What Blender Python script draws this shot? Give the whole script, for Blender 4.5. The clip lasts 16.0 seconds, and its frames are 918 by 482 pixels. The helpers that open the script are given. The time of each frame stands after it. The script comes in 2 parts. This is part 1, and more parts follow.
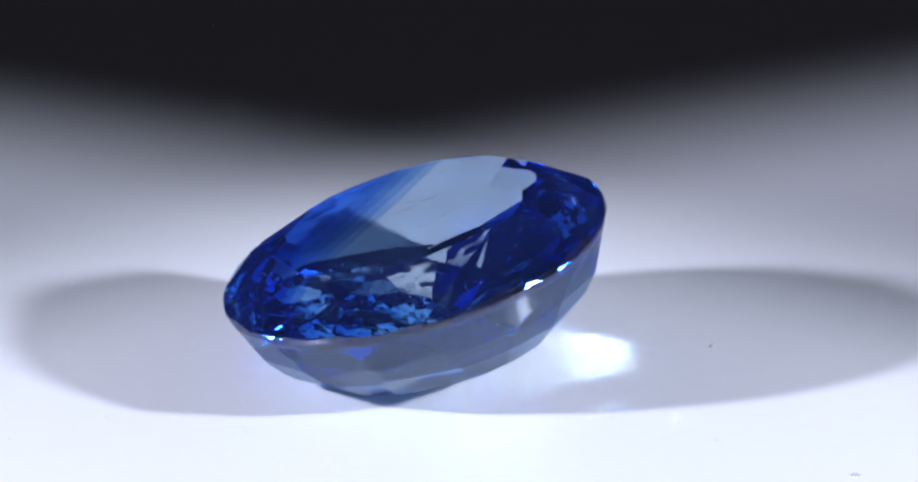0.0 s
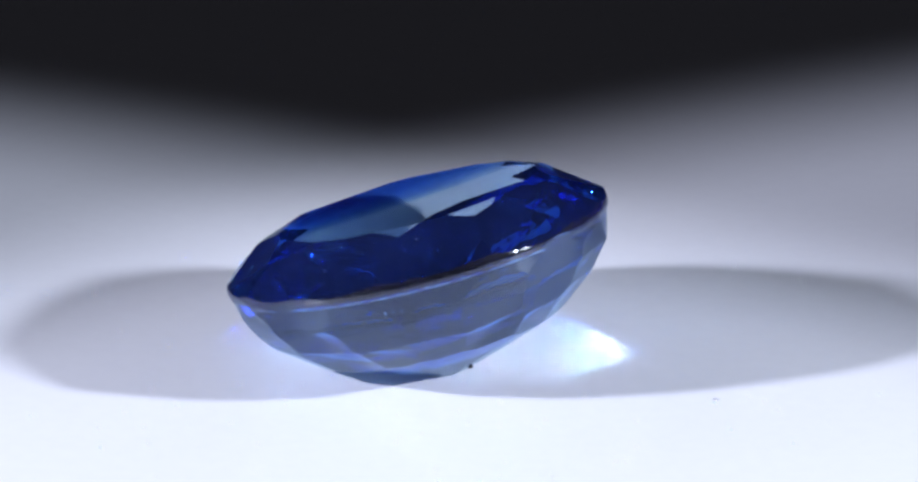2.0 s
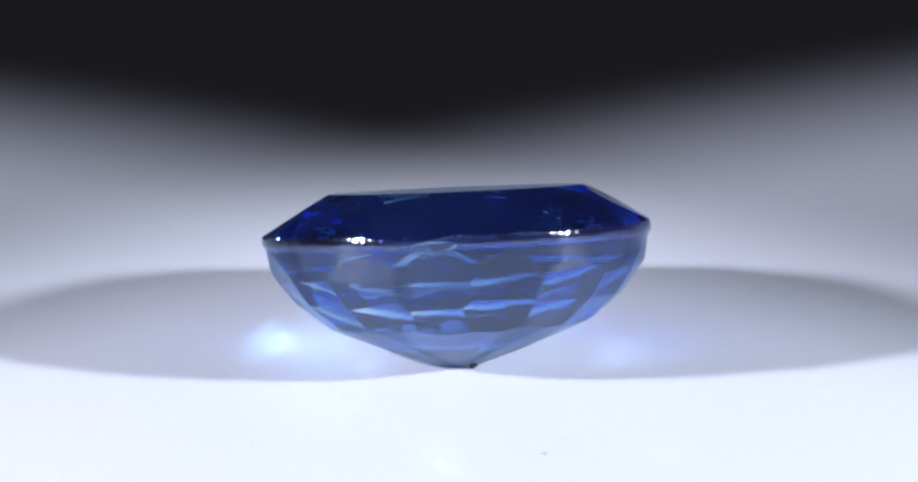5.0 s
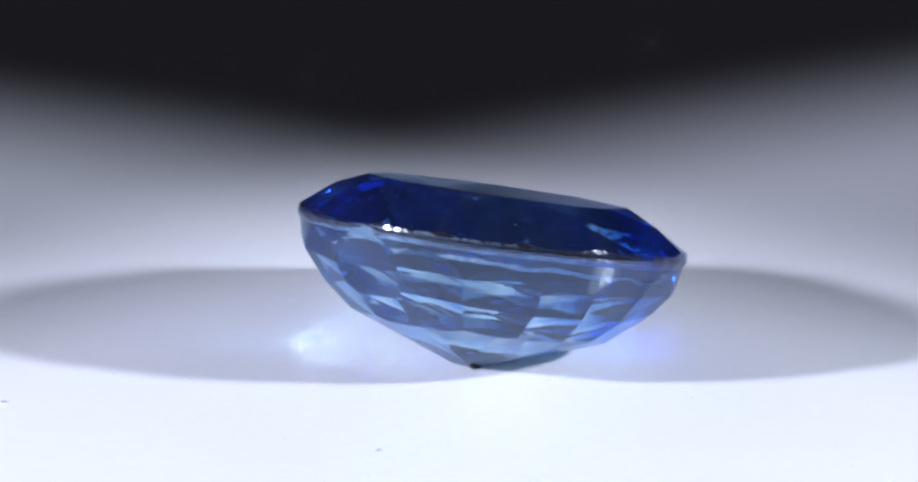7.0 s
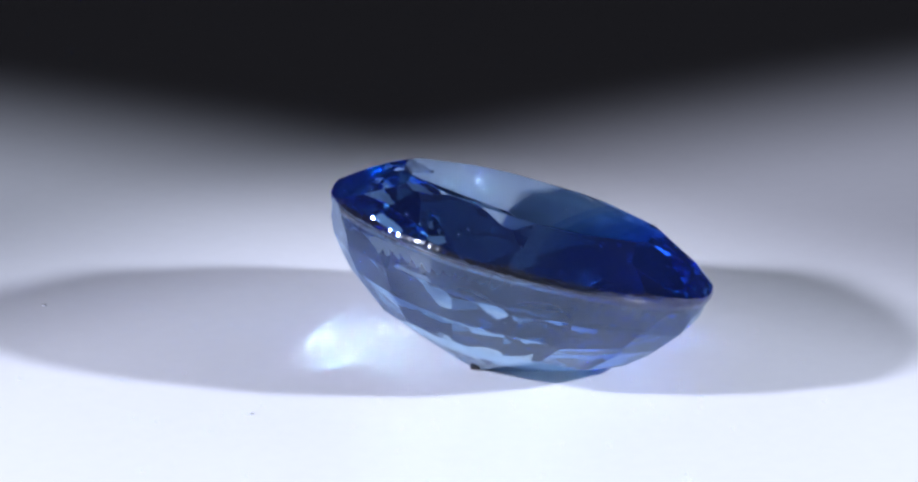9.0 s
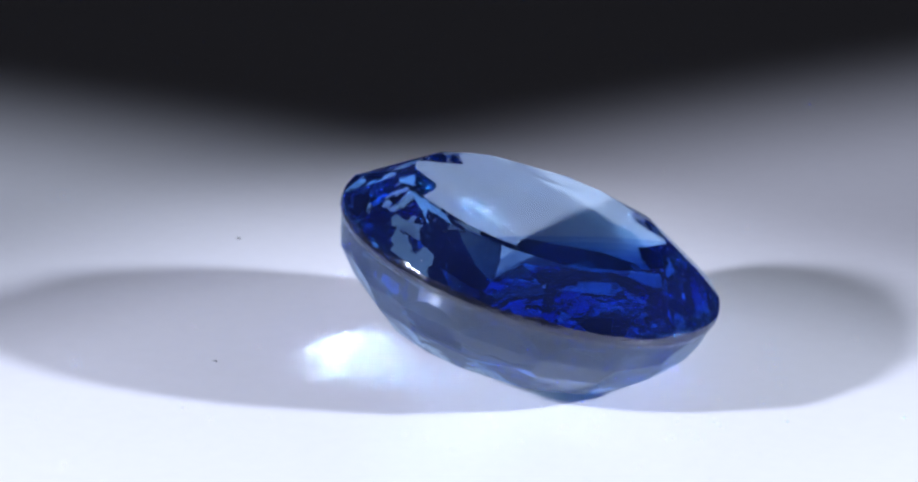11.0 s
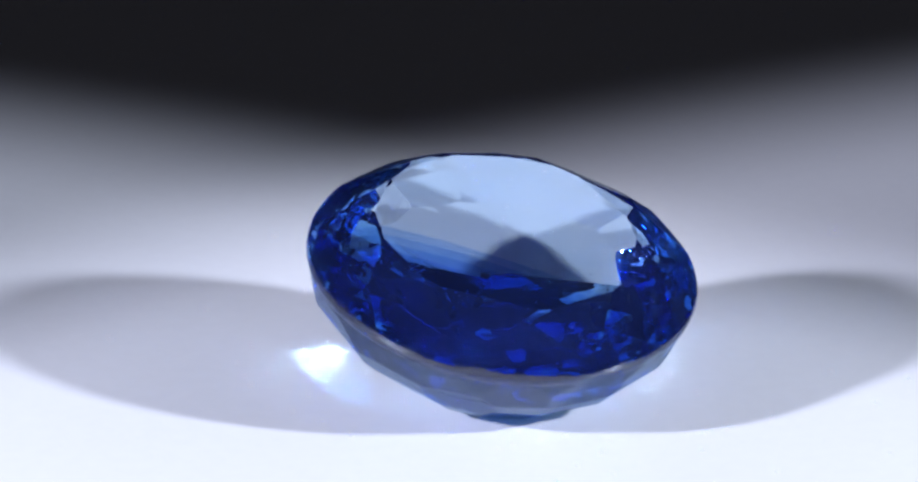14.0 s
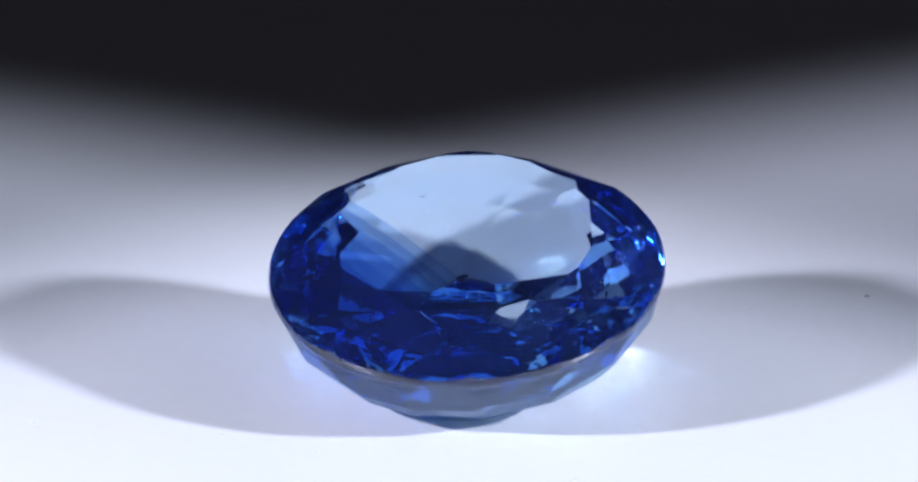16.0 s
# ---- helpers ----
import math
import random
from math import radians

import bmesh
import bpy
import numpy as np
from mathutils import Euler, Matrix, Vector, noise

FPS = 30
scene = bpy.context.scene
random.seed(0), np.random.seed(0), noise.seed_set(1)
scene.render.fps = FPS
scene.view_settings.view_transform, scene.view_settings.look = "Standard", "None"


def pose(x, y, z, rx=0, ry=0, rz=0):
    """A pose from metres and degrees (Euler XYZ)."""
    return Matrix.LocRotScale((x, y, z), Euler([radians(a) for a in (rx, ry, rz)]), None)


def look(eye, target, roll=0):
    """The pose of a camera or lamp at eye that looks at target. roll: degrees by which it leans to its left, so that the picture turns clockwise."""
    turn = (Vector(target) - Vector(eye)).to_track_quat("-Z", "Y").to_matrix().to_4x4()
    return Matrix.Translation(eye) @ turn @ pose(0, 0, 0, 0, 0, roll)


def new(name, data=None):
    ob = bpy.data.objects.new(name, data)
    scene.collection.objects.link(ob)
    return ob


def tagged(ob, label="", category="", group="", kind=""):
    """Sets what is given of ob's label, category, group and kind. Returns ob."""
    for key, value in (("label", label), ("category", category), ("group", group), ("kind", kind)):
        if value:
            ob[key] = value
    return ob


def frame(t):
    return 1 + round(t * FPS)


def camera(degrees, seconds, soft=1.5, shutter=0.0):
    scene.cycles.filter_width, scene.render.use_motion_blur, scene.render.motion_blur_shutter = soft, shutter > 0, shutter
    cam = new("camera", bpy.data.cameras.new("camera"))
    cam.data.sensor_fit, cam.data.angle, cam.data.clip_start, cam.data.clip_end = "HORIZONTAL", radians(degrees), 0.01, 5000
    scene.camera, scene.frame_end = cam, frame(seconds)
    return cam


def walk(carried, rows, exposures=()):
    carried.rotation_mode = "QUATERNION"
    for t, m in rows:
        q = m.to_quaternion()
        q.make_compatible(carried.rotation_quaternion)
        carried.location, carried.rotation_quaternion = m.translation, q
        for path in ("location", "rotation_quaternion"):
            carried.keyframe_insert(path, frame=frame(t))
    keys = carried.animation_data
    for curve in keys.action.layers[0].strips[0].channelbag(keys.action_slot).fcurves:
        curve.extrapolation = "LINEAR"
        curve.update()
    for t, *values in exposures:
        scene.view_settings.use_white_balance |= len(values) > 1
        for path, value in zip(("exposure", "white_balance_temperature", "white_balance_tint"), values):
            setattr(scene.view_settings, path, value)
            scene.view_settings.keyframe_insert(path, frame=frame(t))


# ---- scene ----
# A nearly round mixed-cut blue sapphire, 8 mm across, lies tilted on a slowly turning white turntable (3 rpm),
# between two small lamps in a dark room. The camera stands still.
MM = 0.001
SECONDS = 16.0

# ---------------------------------------------------------------- camera
cam = camera(7.476, SECONDS, soft=2.4)
EYE = Vector((-0.263, -135.97, 47.77)) * MM
AIM = EYE + Vector((0, math.cos(radians(18.315)), -math.sin(radians(18.315)))) * 0.14
HELD = look(EYE, AIM, 0.642)
walk(cam, [(0.0, HELD), (SECONDS, HELD)], exposures=[(0.0, 0.0), (SECONDS, 0.0)])

# ---------------------------------------------------------------- light
world = bpy.data.worlds.new("dark_room")
scene.world = world
world.use_nodes = True
world.node_tree.nodes["Background"].inputs[0].default_value = (0.80, 0.80, 1.0, 1)
world.node_tree.nodes["Background"].inputs[1].default_value = 0.019


def spot(name, azimuth, elevation, distance, target, watts, cone, blend, radius, colour):
    """A small lamp that stands at an azimuth round the stone and shines on target (mm)."""
    data = bpy.data.lights.new(name, "SPOT")
    data.energy, data.spot_size, data.spot_blend = watts, radians(cone), blend
    data.shadow_soft_size, data.color = radius * MM, colour
    a, e = radians(azimuth), radians(elevation)
    eye = Vector((math.cos(e) * math.cos(a), math.cos(e) * math.sin(a), math.sin(e))) * distance * MM
    ob = new(name, data)
    ob.matrix_world = look(eye, Vector(target) * MM)
    return ob


spot("lamp_left", 206, 26, 110, (17.8, -3.9, 0), 0.85, 23.6, 0.27, 4.2, (0.738, 0.78, 1.0))
spot("lamp_right", -20, 26, 110, (-17.3, -5.0, 0), 0.83, 22.0, 0.27, 4.2, (0.733, 0.795, 1.0))
scene.cycles.caustics_refractive = scene.cycles.caustics_reflective = True
scene.cycles.blur_glossy = 0.0
scene.cycles.sample_clamp_indirect = 0.0
scene.cycles.max_bounces = scene.cycles.transmission_bounces = scene.cycles.glossy_bounces = 28
scene.cycles.transparent_max_bounces = 160


# ---------------------------------------------------------------- materials
def material(name):
    m = bpy.data.materials.new(name)
    m.use_nodes = True
    n = m.node_tree.nodes
    return m, n, m.node_tree.links, n["Principled BSDF"]


def mottled(name, dark, light, scale, rough=0.5, bump=0.0, fine=None, spec=0.5):
    """A surface with stains at one scale and grain at a finer one."""
    m, n, l, b = material(name)
    tex = n.new("ShaderNodeTexCoord")
    big, small = n.new("ShaderNodeTexNoise"), n.new("ShaderNodeTexNoise")
    big.inputs["Scale"].default_value, big.inputs["Detail"].default_value = scale, 4
    small.inputs["Scale"].default_value, small.inputs["Detail"].default_value = fine or scale * 14, 3
    mix = n.new("ShaderNodeMix")
    mix.data_type = "FLOAT"
    mix.inputs[0].default_value = 0.4
    ramp = n.new("ShaderNodeValToRGB")
    ramp.color_ramp.elements[0].position, ramp.color_ramp.elements[1].position = 0.3, 0.7
    ramp.color_ramp.elements[0].color, ramp.color_ramp.elements[1].color = (*dark, 1), (*light, 1)
    for t in (big, small):
        l.new(tex.outputs["Object"], t.inputs["Vector"])
    l.new(big.outputs["Fac"], mix.inputs[2])
    l.new(small.outputs["Fac"], mix.inputs[3])
    l.new(mix.outputs[0], ramp.inputs[0])
    l.new(ramp.outputs[0], b.inputs["Base Color"])
    b.inputs["Roughness"].default_value = rough
    b.inputs["Specular IOR Level"].default_value = spec
    if bump:
        bp = n.new("ShaderNodeBump")
        bp.inputs["Strength"].default_value, bp.inputs["Distance"].default_value = bump, 0.00002
        l.new(small.outputs["Fac"], bp.inputs["Height"])
        l.new(bp.outputs[0], b.inputs["Normal"])
    return m


def sapphire_glass(name, through_colour, gloss_colour, rough, haze, wave=0.0, veil_colour=(0.03, 0.14, 0.75), grain=1100):
    """Clear blue corundum: light that passes or is thrown back inside is tinted; an added diffuse veil lifts dark
    facets.
    """
    m = bpy.data.materials.new(name)
    m.use_nodes = True
    n, l = m.node_tree.nodes, m.node_tree.links
    n.clear()
    out, inner, gloss = n.new("ShaderNodeOutputMaterial"), n.new("ShaderNodeBsdfRefraction"), n.new("ShaderNodeBsdfGlossy")
    fres, mix, veil_bsdf, both = n.new("ShaderNodeFresnel"), n.new("ShaderNodeMixShader"), n.new("ShaderNodeBsdfDiffuse"), n.new("ShaderNodeMixShader")
    fres.inputs["IOR"].default_value = inner.inputs["IOR"].default_value = 1.765
    inner.inputs["Roughness"].default_value = gloss.inputs["Roughness"].default_value = rough
    gloss.inputs["Color"].default_value = (*gloss_colour, 1)
    # this diffuse share stands in for inner glow, glare and floor reflections
    veil_bsdf.inputs["Color"].default_value = (*veil_colour, 1)
    tex, no, ramp = n.new("ShaderNodeTexCoord"), n.new("ShaderNodeTexNoise"), n.new("ShaderNodeValToRGB")
    no.inputs["Scale"].default_value, no.inputs["Detail"].default_value = 420, 3
    ramp.color_ramp.elements[0].position, ramp.color_ramp.elements[1].position = 0.35, 0.65
    ramp.color_ramp.elements[0].color = (*[c ** 1.15 for c in through_colour], 1)
    ramp.color_ramp.elements[1].color = (*[c ** 0.88 for c in through_colour], 1)
    veil = n.new("ShaderNodeMapRange")
    veil.inputs["From Min"].default_value, veil.inputs["From Max"].default_value = 0.3, 0.75
    veil.inputs["To Min"].default_value, veil.inputs["To Max"].default_value = haze * 0.5, haze * 1.6
    l.new(tex.outputs["Object"], no.inputs["Vector"])
    l.new(no.outputs["Fac"], ramp.inputs[0])
    l.new(no.outputs["Fac"], veil.inputs["Value"])
    if wave:
        # polishing is never quite flat
        dune, bump = n.new("ShaderNodeTexNoise"), n.new("ShaderNodeBump")
        dune.inputs["Scale"].default_value, dune.inputs["Detail"].default_value = grain, 2
        bump.inputs["Strength"].default_value, bump.inputs["Distance"].default_value = 1.0, wave * MM
        l.new(tex.outputs["Object"], dune.inputs["Vector"])
        l.new(dune.outputs["Fac"], bump.inputs["Height"])
        for node in (inner, gloss, fres):
            l.new(bump.outputs[0], node.inputs["Normal"])
    l.new(ramp.outputs[0], inner.inputs["Color"])
    l.new(fres.outputs[0], mix.inputs[0])
    l.new(inner.outputs[0], mix.inputs[1])
    l.new(gloss.outputs[0], mix.inputs[2])
    l.new(veil.outputs[0], both.inputs[0])
    l.new(mix.outputs[0], both.inputs[1])
    l.new(veil_bsdf.outputs[0], both.inputs[2])
    l.new(both.outputs[0], out.inputs[0])
    return m


def tint_shell(name, colour):
    """An added shell inside the stone that bends no light: it tints what passes, in place of absorption."""
    m = bpy.data.materials.new(name)
    m.use_nodes = True
    n, l = m.node_tree.nodes, m.node_tree.links
    n.clear()
    out, clear = n.new("ShaderNodeOutputMaterial"), n.new("ShaderNodeBsdfTransparent")
    tex, no, ramp = n.new("ShaderNodeTexCoord"), n.new("ShaderNodeTexNoise"), n.new("ShaderNodeValToRGB")
    stretch = n.new("ShaderNodeMapping")
    stretch.inputs["Scale"].default_value = (1.0, 0.35, 2.0)
    stretch.inputs["Rotation"].default_value = (0.2, 0.3, 0.9)
    no.inputs["Scale"].default_value, no.inputs["Detail"].default_value = 700, 5
    ramp.color_ramp.elements[0].position, ramp.color_ramp.elements[1].position = 0.35, 0.65
    ramp.color_ramp.elements[0].color = (*[c ** 1.25 for c in colour], 1)
    ramp.color_ramp.elements[1].color = (*[c ** 0.8 for c in colour], 1)
    l.new(tex.outputs["Object"], stretch.inputs["Vector"])
    l.new(stretch.outputs[0], no.inputs["Vector"])
    l.new(no.outputs["Fac"], ramp.inputs[0])
    l.new(ramp.outputs[0], clear.inputs["Color"])
    l.new(clear.outputs[0], out.inputs[0])
    return m


TABLE_FACE = sapphire_glass("sapphire_table", (0.91, 0.96, 0.99), (0.77, 0.88, 0.94), 0.0, 0.03, 0.007, (0.06, 0.12, 0.56))
CROWN_FACE = sapphire_glass("sapphire_crown", (0.86, 0.945, 0.98), (0.77, 0.88, 0.94), 0.0, 0.042, 0.016, (0.07, 0.13, 0.60), 1000)
PAVILION_FACE = sapphire_glass("sapphire_pavilion", (0.94, 0.98, 0.975), (0.75, 0.88, 0.97), 0.006, 0.085, 0.012, (0.14, 0.26, 0.62), 1100)
GIRDLE = sapphire_glass("sapphire_girdle", (0.70, 0.82, 0.95), (0.84, 0.91, 1.0), 0.12, 0.05, 0.024, (0.22, 0.22, 0.28), 3600)
CORE_TINT = tint_shell("sapphire_core_tint", (0.868, 0.928, 0.984))
SIDE_TINT = tint_shell("sapphire_side_tint", (0.78, 0.865, 0.97))
FLAW = mottled("pale_inclusion", (0.30, 0.34, 0.42), (0.55, 0.58, 0.65), 4000, rough=0.25)
WHITE = mottled("white_acrylic", (0.78, 0.78, 0.79), (0.82, 0.82, 0.83), 90, rough=0.3, bump=0.03, fine=2600, spec=0.3)
RIM = mottled("grey_plastic", (0.10, 0.10, 0.11), (0.14, 0.14, 0.15), 60, rough=0.5, bump=0.05)
CLOTH = mottled("black_felt", (0.012, 0.012, 0.013), (0.02, 0.02, 0.022), 40, rough=0.95, bump=0.1, spec=0.1)
PAINT = mottled("dark_grey_paint", (0.03, 0.03, 0.033), (0.045, 0.045, 0.05), 3, rough=0.8, spec=0.2)
DUST = mottled("grey_dust", (0.38, 0.38, 0.38), (0.52, 0.51, 0.50), 3000, rough=0.9)
GRIT = mottled("dark_grit", (0.015, 0.013, 0.012), (0.05, 0.045, 0.04), 3000, rough=0.8)


# ---------------------------------------------------------------- mesh helpers
def mesh_of(name, bm, *materials):
    me = bpy.data.meshes.new(name)
    bm.normal_update()
    bm.to_mesh(me)
    bm.free()
    for m in materials:
        me.materials.append(m)
    return me


def part(name, bm, mat, parent, label=""):
    ob = new(name, mesh_of(name, bm, mat))
    ob.parent = parent
    return tagged(ob, label)


def turned(profile, segments=128):
    """A solid of revolution from (radius, height) in mm, bottom to top, closed on the axis."""
    bm = bmesh.new()
    rings = []
    for r, z in profile:
        if r == 0:
            rings.append([bm.verts.new((0, 0, z * MM))])
        else:
            rings.append([bm.verts.new((r * MM * math.cos(2 * math.pi * k / segments), r * MM * math.sin(2 * math.pi * k / segments), z * MM))
                          for k in range(segments)])
    for a, b in zip(rings, rings[1:]):
        for k in range(segments):
            j = (k + 1) % segments
            if len(a) == 1:
                bm.faces.new((a[0], b[j], b[k]))
            elif len(b) == 1:
                bm.faces.new((a[k], a[j], b[0]))
            else:
                bm.faces.new((a[k], a[j], b[j], b[k]))
    return bm


def ring(profile, segments=128):
    """A closed ring turned from a closed (radius, height) outline in mm."""
    bm = bmesh.new()
    rows = [[bm.verts.new((r * MM * math.cos(2 * math.pi * k / segments), r * MM * math.sin(2 * math.pi * k / segments), z * MM))
             for k in range(segments)] for r, z in profile]
    for a, b in zip(rows, rows[1:] + rows[:1]):
        for k in range(segments):
            j = (k + 1) % segments
            bm.faces.new((a[k], a[j], b[j], b[k]))
    return bm


def box(x0, y0, z0, x1, y1, z1):
    bm = bmesh.new()
    bmesh.ops.create_cube(bm, size=1, matrix=Matrix.Translation(((x0 + x1) / 2, (y0 + y1) / 2, (z0 + z1) / 2)) @ Matrix.Diagonal((x1 - x0, y1 - y0, z1 - z0, 1)))
    return bm


# ---------------------------------------------------------------- the room
def structure(name, bm, mat, label, category):
    return tagged(new(name, mesh_of(name, bm, mat)), label, category, kind="structure")


ROOM, TOP, DESK = 0.9, 0.35, -0.022
structure("floor", box(-ROOM, -ROOM, DESK - 0.02, ROOM, ROOM, DESK), CLOTH, "black felt table top under the turntable", "table top")
structure("wall_north", box(-ROOM, ROOM, DESK - 0.02, ROOM, ROOM + 0.05, TOP), PAINT, "dark grey painted wall in deep shade", "wall")
structure("wall_south", box(-ROOM, -ROOM - 0.05, DESK - 0.02, ROOM, -ROOM, TOP), PAINT, "dark grey painted wall in deep shade", "wall")
structure("wall_east", box(ROOM, -ROOM, DESK - 0.02, ROOM + 0.05, ROOM, TOP), PAINT, "dark grey painted wall in deep shade", "wall")
structure("wall_west", box(-ROOM - 0.05, -ROOM, DESK - 0.02, -ROOM, ROOM, TOP), PAINT, "dark grey painted wall in deep shade", "wall")


# ---------------------------------------------------------------- turntable
def make_turntable():
    """White disc that turns on a low round base."""
    base = tagged(new("swivel_stand", mesh_of("swivel_stand", turned([(0, -22), (50, -22), (52, -20), (50, -9), (48, -8.2), (0, -8.2)]), RIM)),
                  "low grey round swivel stand under the white disc", "swivel stand")
    disc = tagged(new("turntable"), "glossy white acrylic turntable disc turning slowly", "turntable")
    part("platter", turned([(0, -7), (57.6, -7), (57.6, -0.3), (57.3, 0), (0, 0)], 192), WHITE, disc)
    part("rim", ring([(57.7, -7.6), (59.6, -7.6), (60.2, -7.0), (60.2, -0.6), (59.8, -0.15), (59.2, 0.05), (57.7, 0.05)], 192), RIM, disc, "grey plastic rim")
    part("hub", turned([(0, -8.2), (9, -8.2), (9.4, -7.8), (9.4, -7.004), (0, -7.004)], 64), RIM, disc, "grey hub under the disc")
    return base, disc


swivel_stand, turntable = make_turntable()

# ---------------------------------------------------------------- the stone
TILT, LEAN_START, RATE = 16.19, 192.02, 18.2     # degrees, and degrees a second, clockwise seen from above
CENTRE = (1.17, 0.094)                         # of the girdle, from the turntable's axis, in mm
GIRDLE_R = 4.0


def cut(bm, azimuth, slope, r, z):
    """Grind one facet: a plane through (r, z) at an azimuth, its slope from the girdle's plane, in degrees."""
    a, s = radians(azimuth), radians(abs(slope))
    n = Vector((math.sin(s) * math.cos(a), math.sin(s) * math.sin(a), math.copysign(math.cos(s), slope)))
    p = Vector((r * math.cos(a), r * math.sin(a), z)) * MM
    res = bmesh.ops.bisect_plane(bm, geom=bm.verts[:] + bm.edges[:] + bm.faces[:], dist=1e-8, plane_co=p, plane_no=n, clear_outer=True)
    edges = [e for e in res["geom_cut"] if isinstance(e, bmesh.types.BMEdge) and e.is_valid and e.is_boundary]
    if edges:
        bmesh.ops.contextual_create(bm, geom=edges)


def lobe(a, middle, width):
    """A smooth bulge round one azimuth, in degrees."""
    return math.exp(-(((a - middle + 180) % 360 - 180) / width) ** 2)


def make_sapphire():
    """Round mixed cut: a brilliant crown over a step-cut pavilion, ground facet by facet out of a round rough."""
    rnd = random.Random(7)
    # the nearly round rough, with a softly rounded girdle and a slight bulge on one side
    R = GIRDLE_R
    rim = lambda a: R + 0.09 * lobe(a, -28, 45) + 0.03 * lobe(a, 115, 25)
    bm = turned([(0, -6), (R - 1.2, -5.9), (R - 0.07, -0.17), (R - 0.03, -0.11), (R - 0.006, -0.055), (R, -0.01), (R - 0.003, 0.03), (R - 0.02, 0.12), (R - 0.055, 0.21), (R - 1.2, 5.9), (0, 6)], 96)
    for v in bm.verts:
        k = rim(math.degrees(math.atan2(v.co.y, v.co.x))) / R
        v.co.x, v.co.y = v.co.x * k, v.co.y * k
    w = lambda s: rnd.uniform(-s, s)
    # crown: table, stars, bezels, upper girdle facets
    cut(bm, -10, 0.9, 0, 0.905)
    for k in range(8):
        cut(bm, 9.7 + 45 * k + w(1.2), 19.0 + w(0.8), 2.66 + w(0.05), 0.895 - 0.06 * math.cos(radians(19.7 + 45 * k)) + 0.025 * math.cos(radians(2 * (9.7 + 45 * k))))
    for k in range(8):
        a = 32.2 + 45 * k
        cut(bm, a + w(1.0), 31.8 + w(0.6) + 1.2 * math.cos(radians(a - 170)) + 1.2 * math.cos(radians(2 * a)), rim(a) - 0.035, 0.125 + w(0.03))
        for d in (-11.25, 11.25):
            cut(bm, a + d + w(0.8), 37.5 + w(0.8), rim(a + d) - 0.045, 0.105 + w(0.05))
    # pavilion: three steps of many facets and a shallow keel, on one facet of which the stone rests
    belly = lambda a: rim(a) - R + 0.02 + 0.08 * lobe(a, 225, 32) + 0.09 * lobe(a, 112, 22) + 0.03 * lobe(a, -28, 30)
    for slope, r, z, count, turn in ((-67.0, R - 0.07, -0.10, 16, 4.0), (-52.0, 3.66, -0.76, 16, 4.0), (-39.0, 3.17, -1.36, 16, 4.0), (-21.5, 2.55, -1.88, 20, 0.0)):
        for k in range(count):
            exact = slope == -21.5 and k == 0
            a = turn + 360 / count * k
            cut(bm, a + (0 if exact else w(2.4)), -TILT if exact else slope + w(1.6), r + belly(a), z + (-0.01 if exact else w(0.03)))
    bmesh.ops.recalc_face_normals(bm, faces=bm.faces[:])
    bm.normal_update()
    return bm


def inclusion(rnd, size):
    """A thin, ragged flake."""
    bm = bmesh.new()
    n = 9
    rim = [Vector((size * MM * rnd.uniform(0.5, 1.0) * math.cos(2 * math.pi * k / n), 0.35 * size * MM * rnd.uniform(0.5, 1.0) * math.sin(2 * math.pi * k / n), 0)) for k in range(n)]
    t = Vector((0, 0, 0.004 * MM))
    top, low = [bm.verts.new(v + t) for v in rim], [bm.verts.new(v - t) for v in rim]
    bm.faces.new(top)
    bm.faces.new(low[::-1])
    for k in range(n):
        bm.faces.new((low[k], low[(k + 1) % n], top[(k + 1) % n], top[k]))
    return bm


def kind_of(f):
    n = f.normal
    if n.z > 0.995:
        return "table_facet"
    if f.calc_area() < 0.12 * MM * MM and abs(f.calc_center_median().z) < 0.16 * MM and abs(n.z) < 0.75:
        return "girdle"
    if n.z > 0:
        return "crown"
    return "keel" if n.z < -0.9 else "pavilion"


def split_sapphire(bm, thing):
    labels = {"table_facet": "flat polished table facet", "girdle": "thin ground girdle edge", "crown": "brilliant-cut crown of many facets",
              "pavilion": "step-cut greyish blue pavilion", "keel": "shallow faceted keel"}
    faces = {"table_facet": TABLE_FACE, "girdle": GIRDLE, "crown": CROWN_FACE, "pavilion": PAVILION_FACE, "keel": PAVILION_FACE}
    for kind in labels:
        other = bm.copy()
        bmesh.ops.delete(other, geom=[f for f in other.faces if kind_of(f) != kind], context="FACES")
        for f in other.faces:
            f.smooth = kind == "girdle"
        part(kind, other, faces[kind], thing, labels[kind])


rough_stone = make_sapphire()
lean = Matrix.Rotation(radians(TILT), 4, "Y")
LIFT = -min((lean @ v.co).z for v in rough_stone.verts) + 0.004 * MM
sapphire = tagged(new("sapphire"), "round faceted deep blue sapphire lying tilted on the turntable", "gemstone")
split_sapphire(rough_stone, sapphire)
rough_stone.free()
# added shell, stands in for absorption along the path through the stone
CORE = [(0, -2.3), (1.3, -2.05), (2.2, -1.7), (3.0, -1.1), (3.5, -0.5), (3.66, -0.15), (3.5, 0.12), (2.9, 0.48), (1.5, 0.72), (0, 0.74)]
core = turned(CORE, 48)
part("core_tint", core, CORE_TINT, sapphire, "added inner shell that stands in for the deep blue body colour")


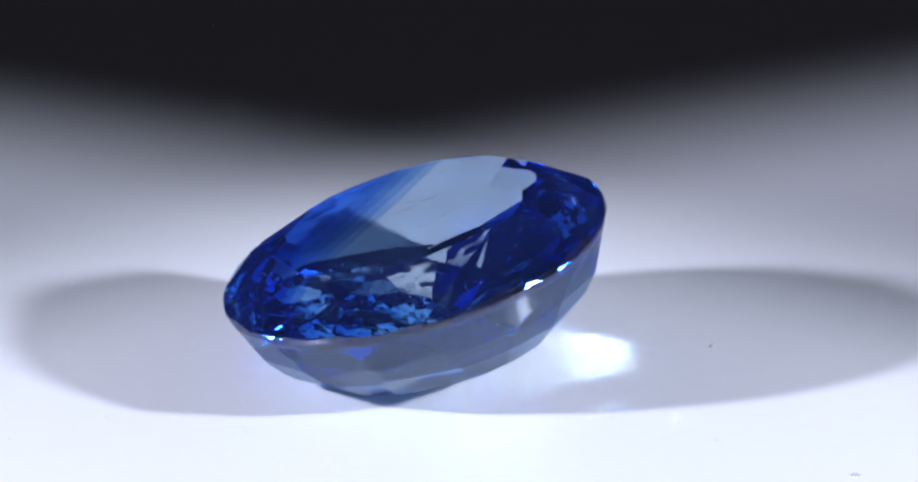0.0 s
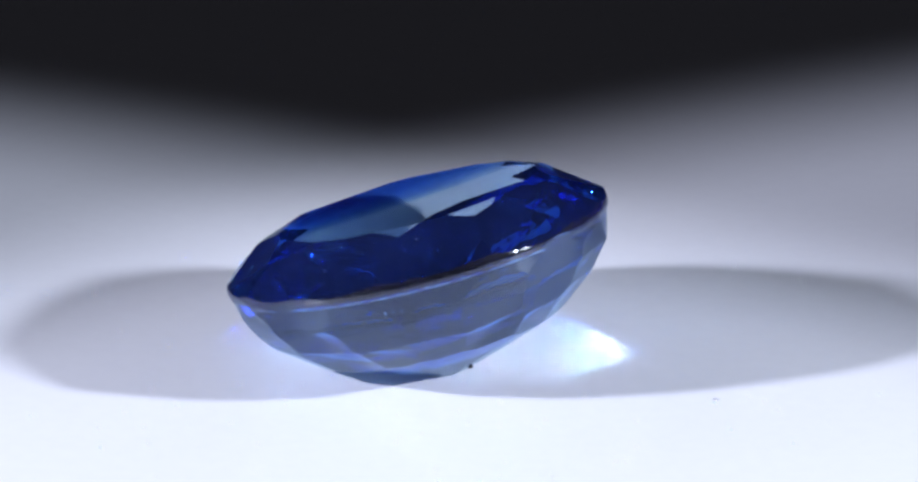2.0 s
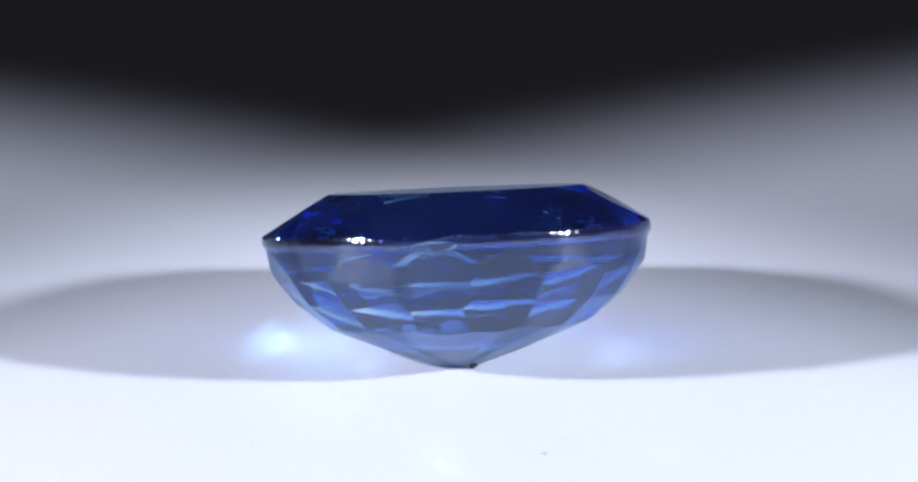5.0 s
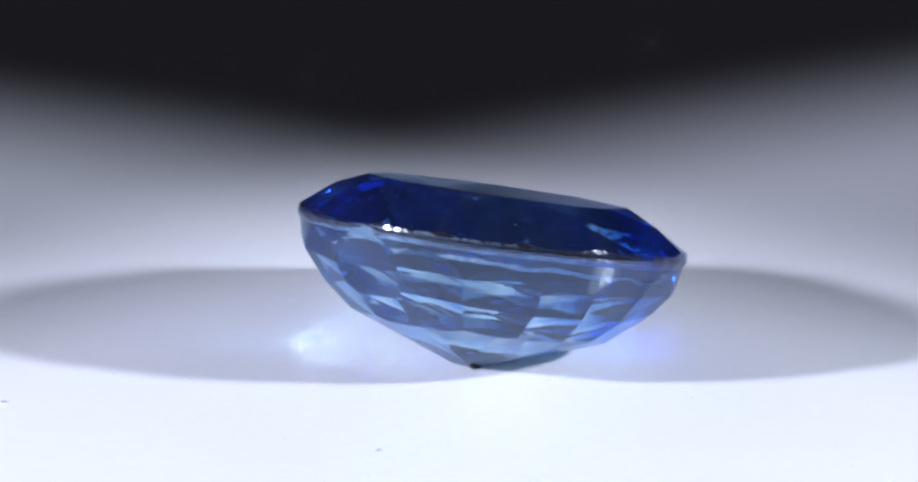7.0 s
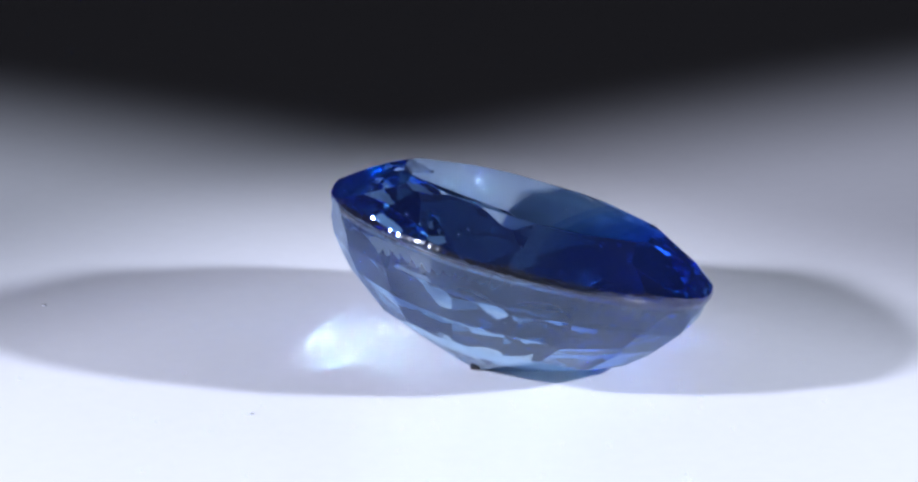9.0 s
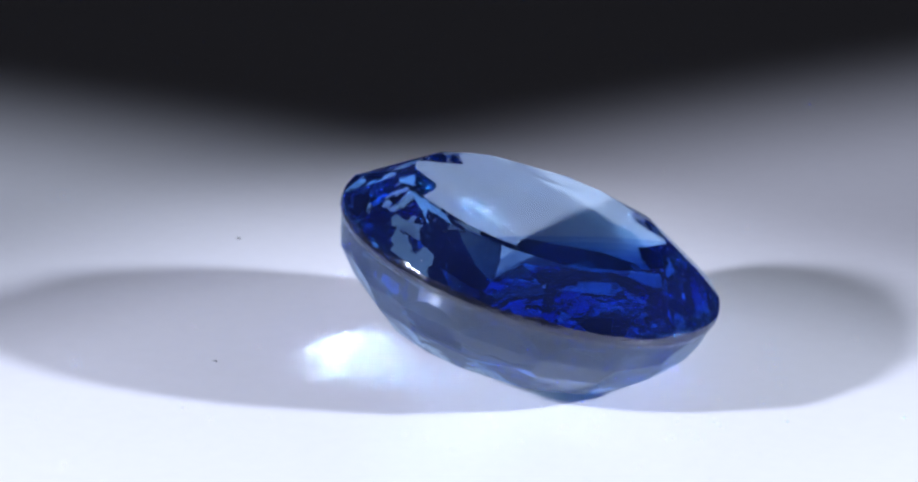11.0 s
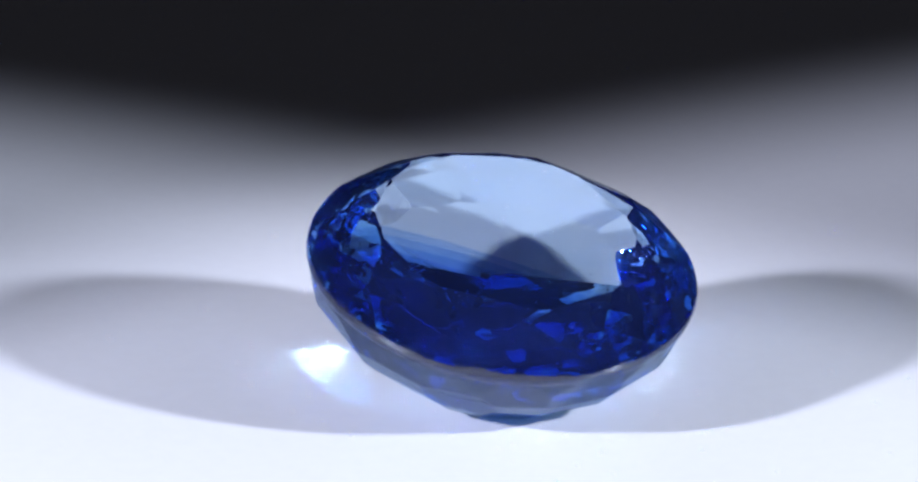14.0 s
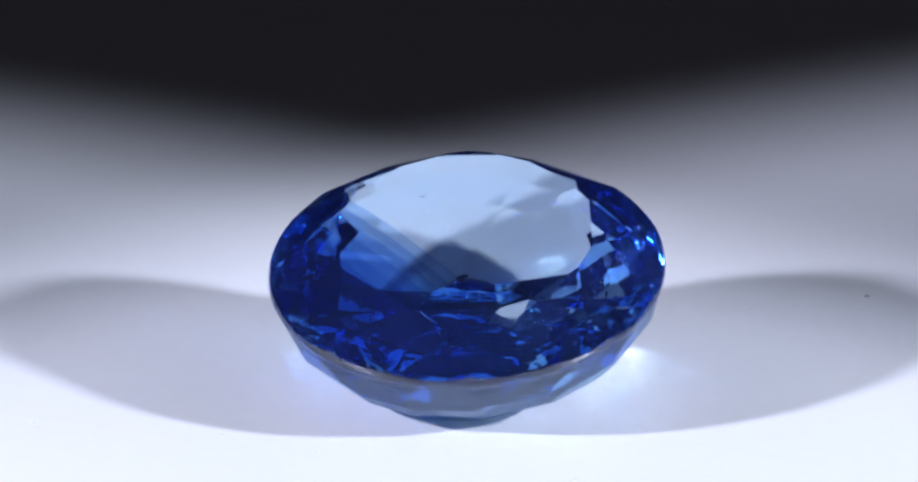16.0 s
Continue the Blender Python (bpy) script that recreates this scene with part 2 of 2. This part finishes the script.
def side_tint(start, scale):
    """An added flat-sided tint shell that darkens one side of the stone, set inside the core shell."""
    bm = turned(CORE, 48)
    bmesh.ops.scale(bm, vec=(scale, scale, scale), verts=bm.verts[:])
    side = radians(SIDE_TURN)
    n = Vector((-math.cos(side), -math.sin(side), -0.25)).normalized()
    p = Vector((start * math.cos(side), start * math.sin(side), 0)) * MM
    res = bmesh.ops.bisect_plane(bm, geom=bm.verts[:] + bm.edges[:] + bm.faces[:], dist=1e-8, plane_co=p, plane_no=n, clear_outer=True)
    bmesh.ops.contextual_create(bm, geom=[e for e in res["geom_cut"] if isinstance(e, bmesh.types.BMEdge) and e.is_valid and e.is_boundary])
    bmesh.ops.recalc_face_normals(bm, faces=bm.faces[:])
    return bm


SIDE_TURN = -45
# nested shells added to darken the half where the table looks too pale
for start, scale in ((1.15, 0.98), (1.4, 0.967), (1.65, 0.954), (1.9, 0.941), (2.2, 0.928), (2.5, 0.915)):
    part("side_tint", side_tint(start, scale), SIDE_TINT, sapphire, "added tint shell that darkens one side of the stone")


# small feathers and needles in the stone
flaw_rnd = random.Random(21)
for size, x, y, z in ((0.08, 3.0, -0.02, 0.42), (0.06, 2.4, 2.05, 0.3), (0.07, 2.3, -0.5, 0.45), (0.06, 1.6, 1.1, 0.3), (0.05, 2.5, 0.8, 0.25), (0.07, 0.4, -2.2, 0.2), (0.05, -1.0, 1.9, 0.1),
                      (0.06, 1.1, -1.4, -0.6), (0.05, 2.9, 0.2, 0.0), (0.08, -1.8, -1.2, -0.3), (0.05, 0.6, 2.6, -0.1), (0.06, 2.0, -1.9, -0.2)):
    flake = inclusion(flaw_rnd, size)
    bmesh.ops.transform(flake, matrix=Matrix.Translation((x * MM, y * MM, z * MM)) @ pose(0, 0, 0, flaw_rnd.uniform(-70, 70), flaw_rnd.uniform(-70, 70), flaw_rnd.uniform(0, 180)), verts=flake.verts[:])
    part("inclusion", flake, FLAW, sapphire, "tiny pale feather inclusion")


# ---------------------------------------------------------------- specks on the disc
def make_speck(name, size, seed, mat, label, category):
    bm = bmesh.new()
    bmesh.ops.create_icosphere(bm, subdivisions=2, radius=size * MM)
    for v in bm.verts:
        v.co *= 1 + 0.45 * noise.noise(v.co / (size * MM) * 1.3 + Vector((seed, 0, 0)))
        v.co.x *= 1.5
        v.co.z *= 0.55
    low = min(v.co.z for v in bm.verts)
    bmesh.ops.translate(bm, verts=bm.verts[:], vec=(0, 0, -low))
    return tagged(new(name, mesh_of(name, bm, mat)), label, category, group="specks on the turntable")


# radius from the axis in mm, azimuth at the start in degrees, size in mm
SPECKS = [(make_speck("grit_speck", 0.08, 3, GRIT, "dark grit speck beside the sapphire's foot", "dust speck"), 0.10, 150.0),
          (make_speck("dust_speck", 0.035, 5, DUST, "tiny grey dust speck on the white disc", "dust speck"), 5.26, 17.3),
          (make_speck("dust_speck", 0.04, 8, DUST, "tiny grey dust speck near the disc's middle", "dust speck"), 9.70, 321.4)]



# ---------------------------------------------------------------- what moves
def motions():
    times = [0.25 * k for k in range(65)]
    turn = lambda t: Matrix.Rotation(radians(-RATE * t), 4, "Z")
    walk(turntable, [(t, turn(t)) for t in times])
    rest = Matrix.Rotation(radians(LEAN_START), 4, "Z") @ Matrix.Translation((CENTRE[0] * MM, CENTRE[1] * MM, LIFT)) @ lean
    walk(sapphire, [(t, turn(t) @ rest) for t in times])
    for ob, r, a in SPECKS:
        place = Matrix.Rotation(radians(a), 4, "Z") @ Matrix.Translation((r * MM, 0, 0))
        walk(ob, [(t, turn(t) @ place) for t in times])


motions()
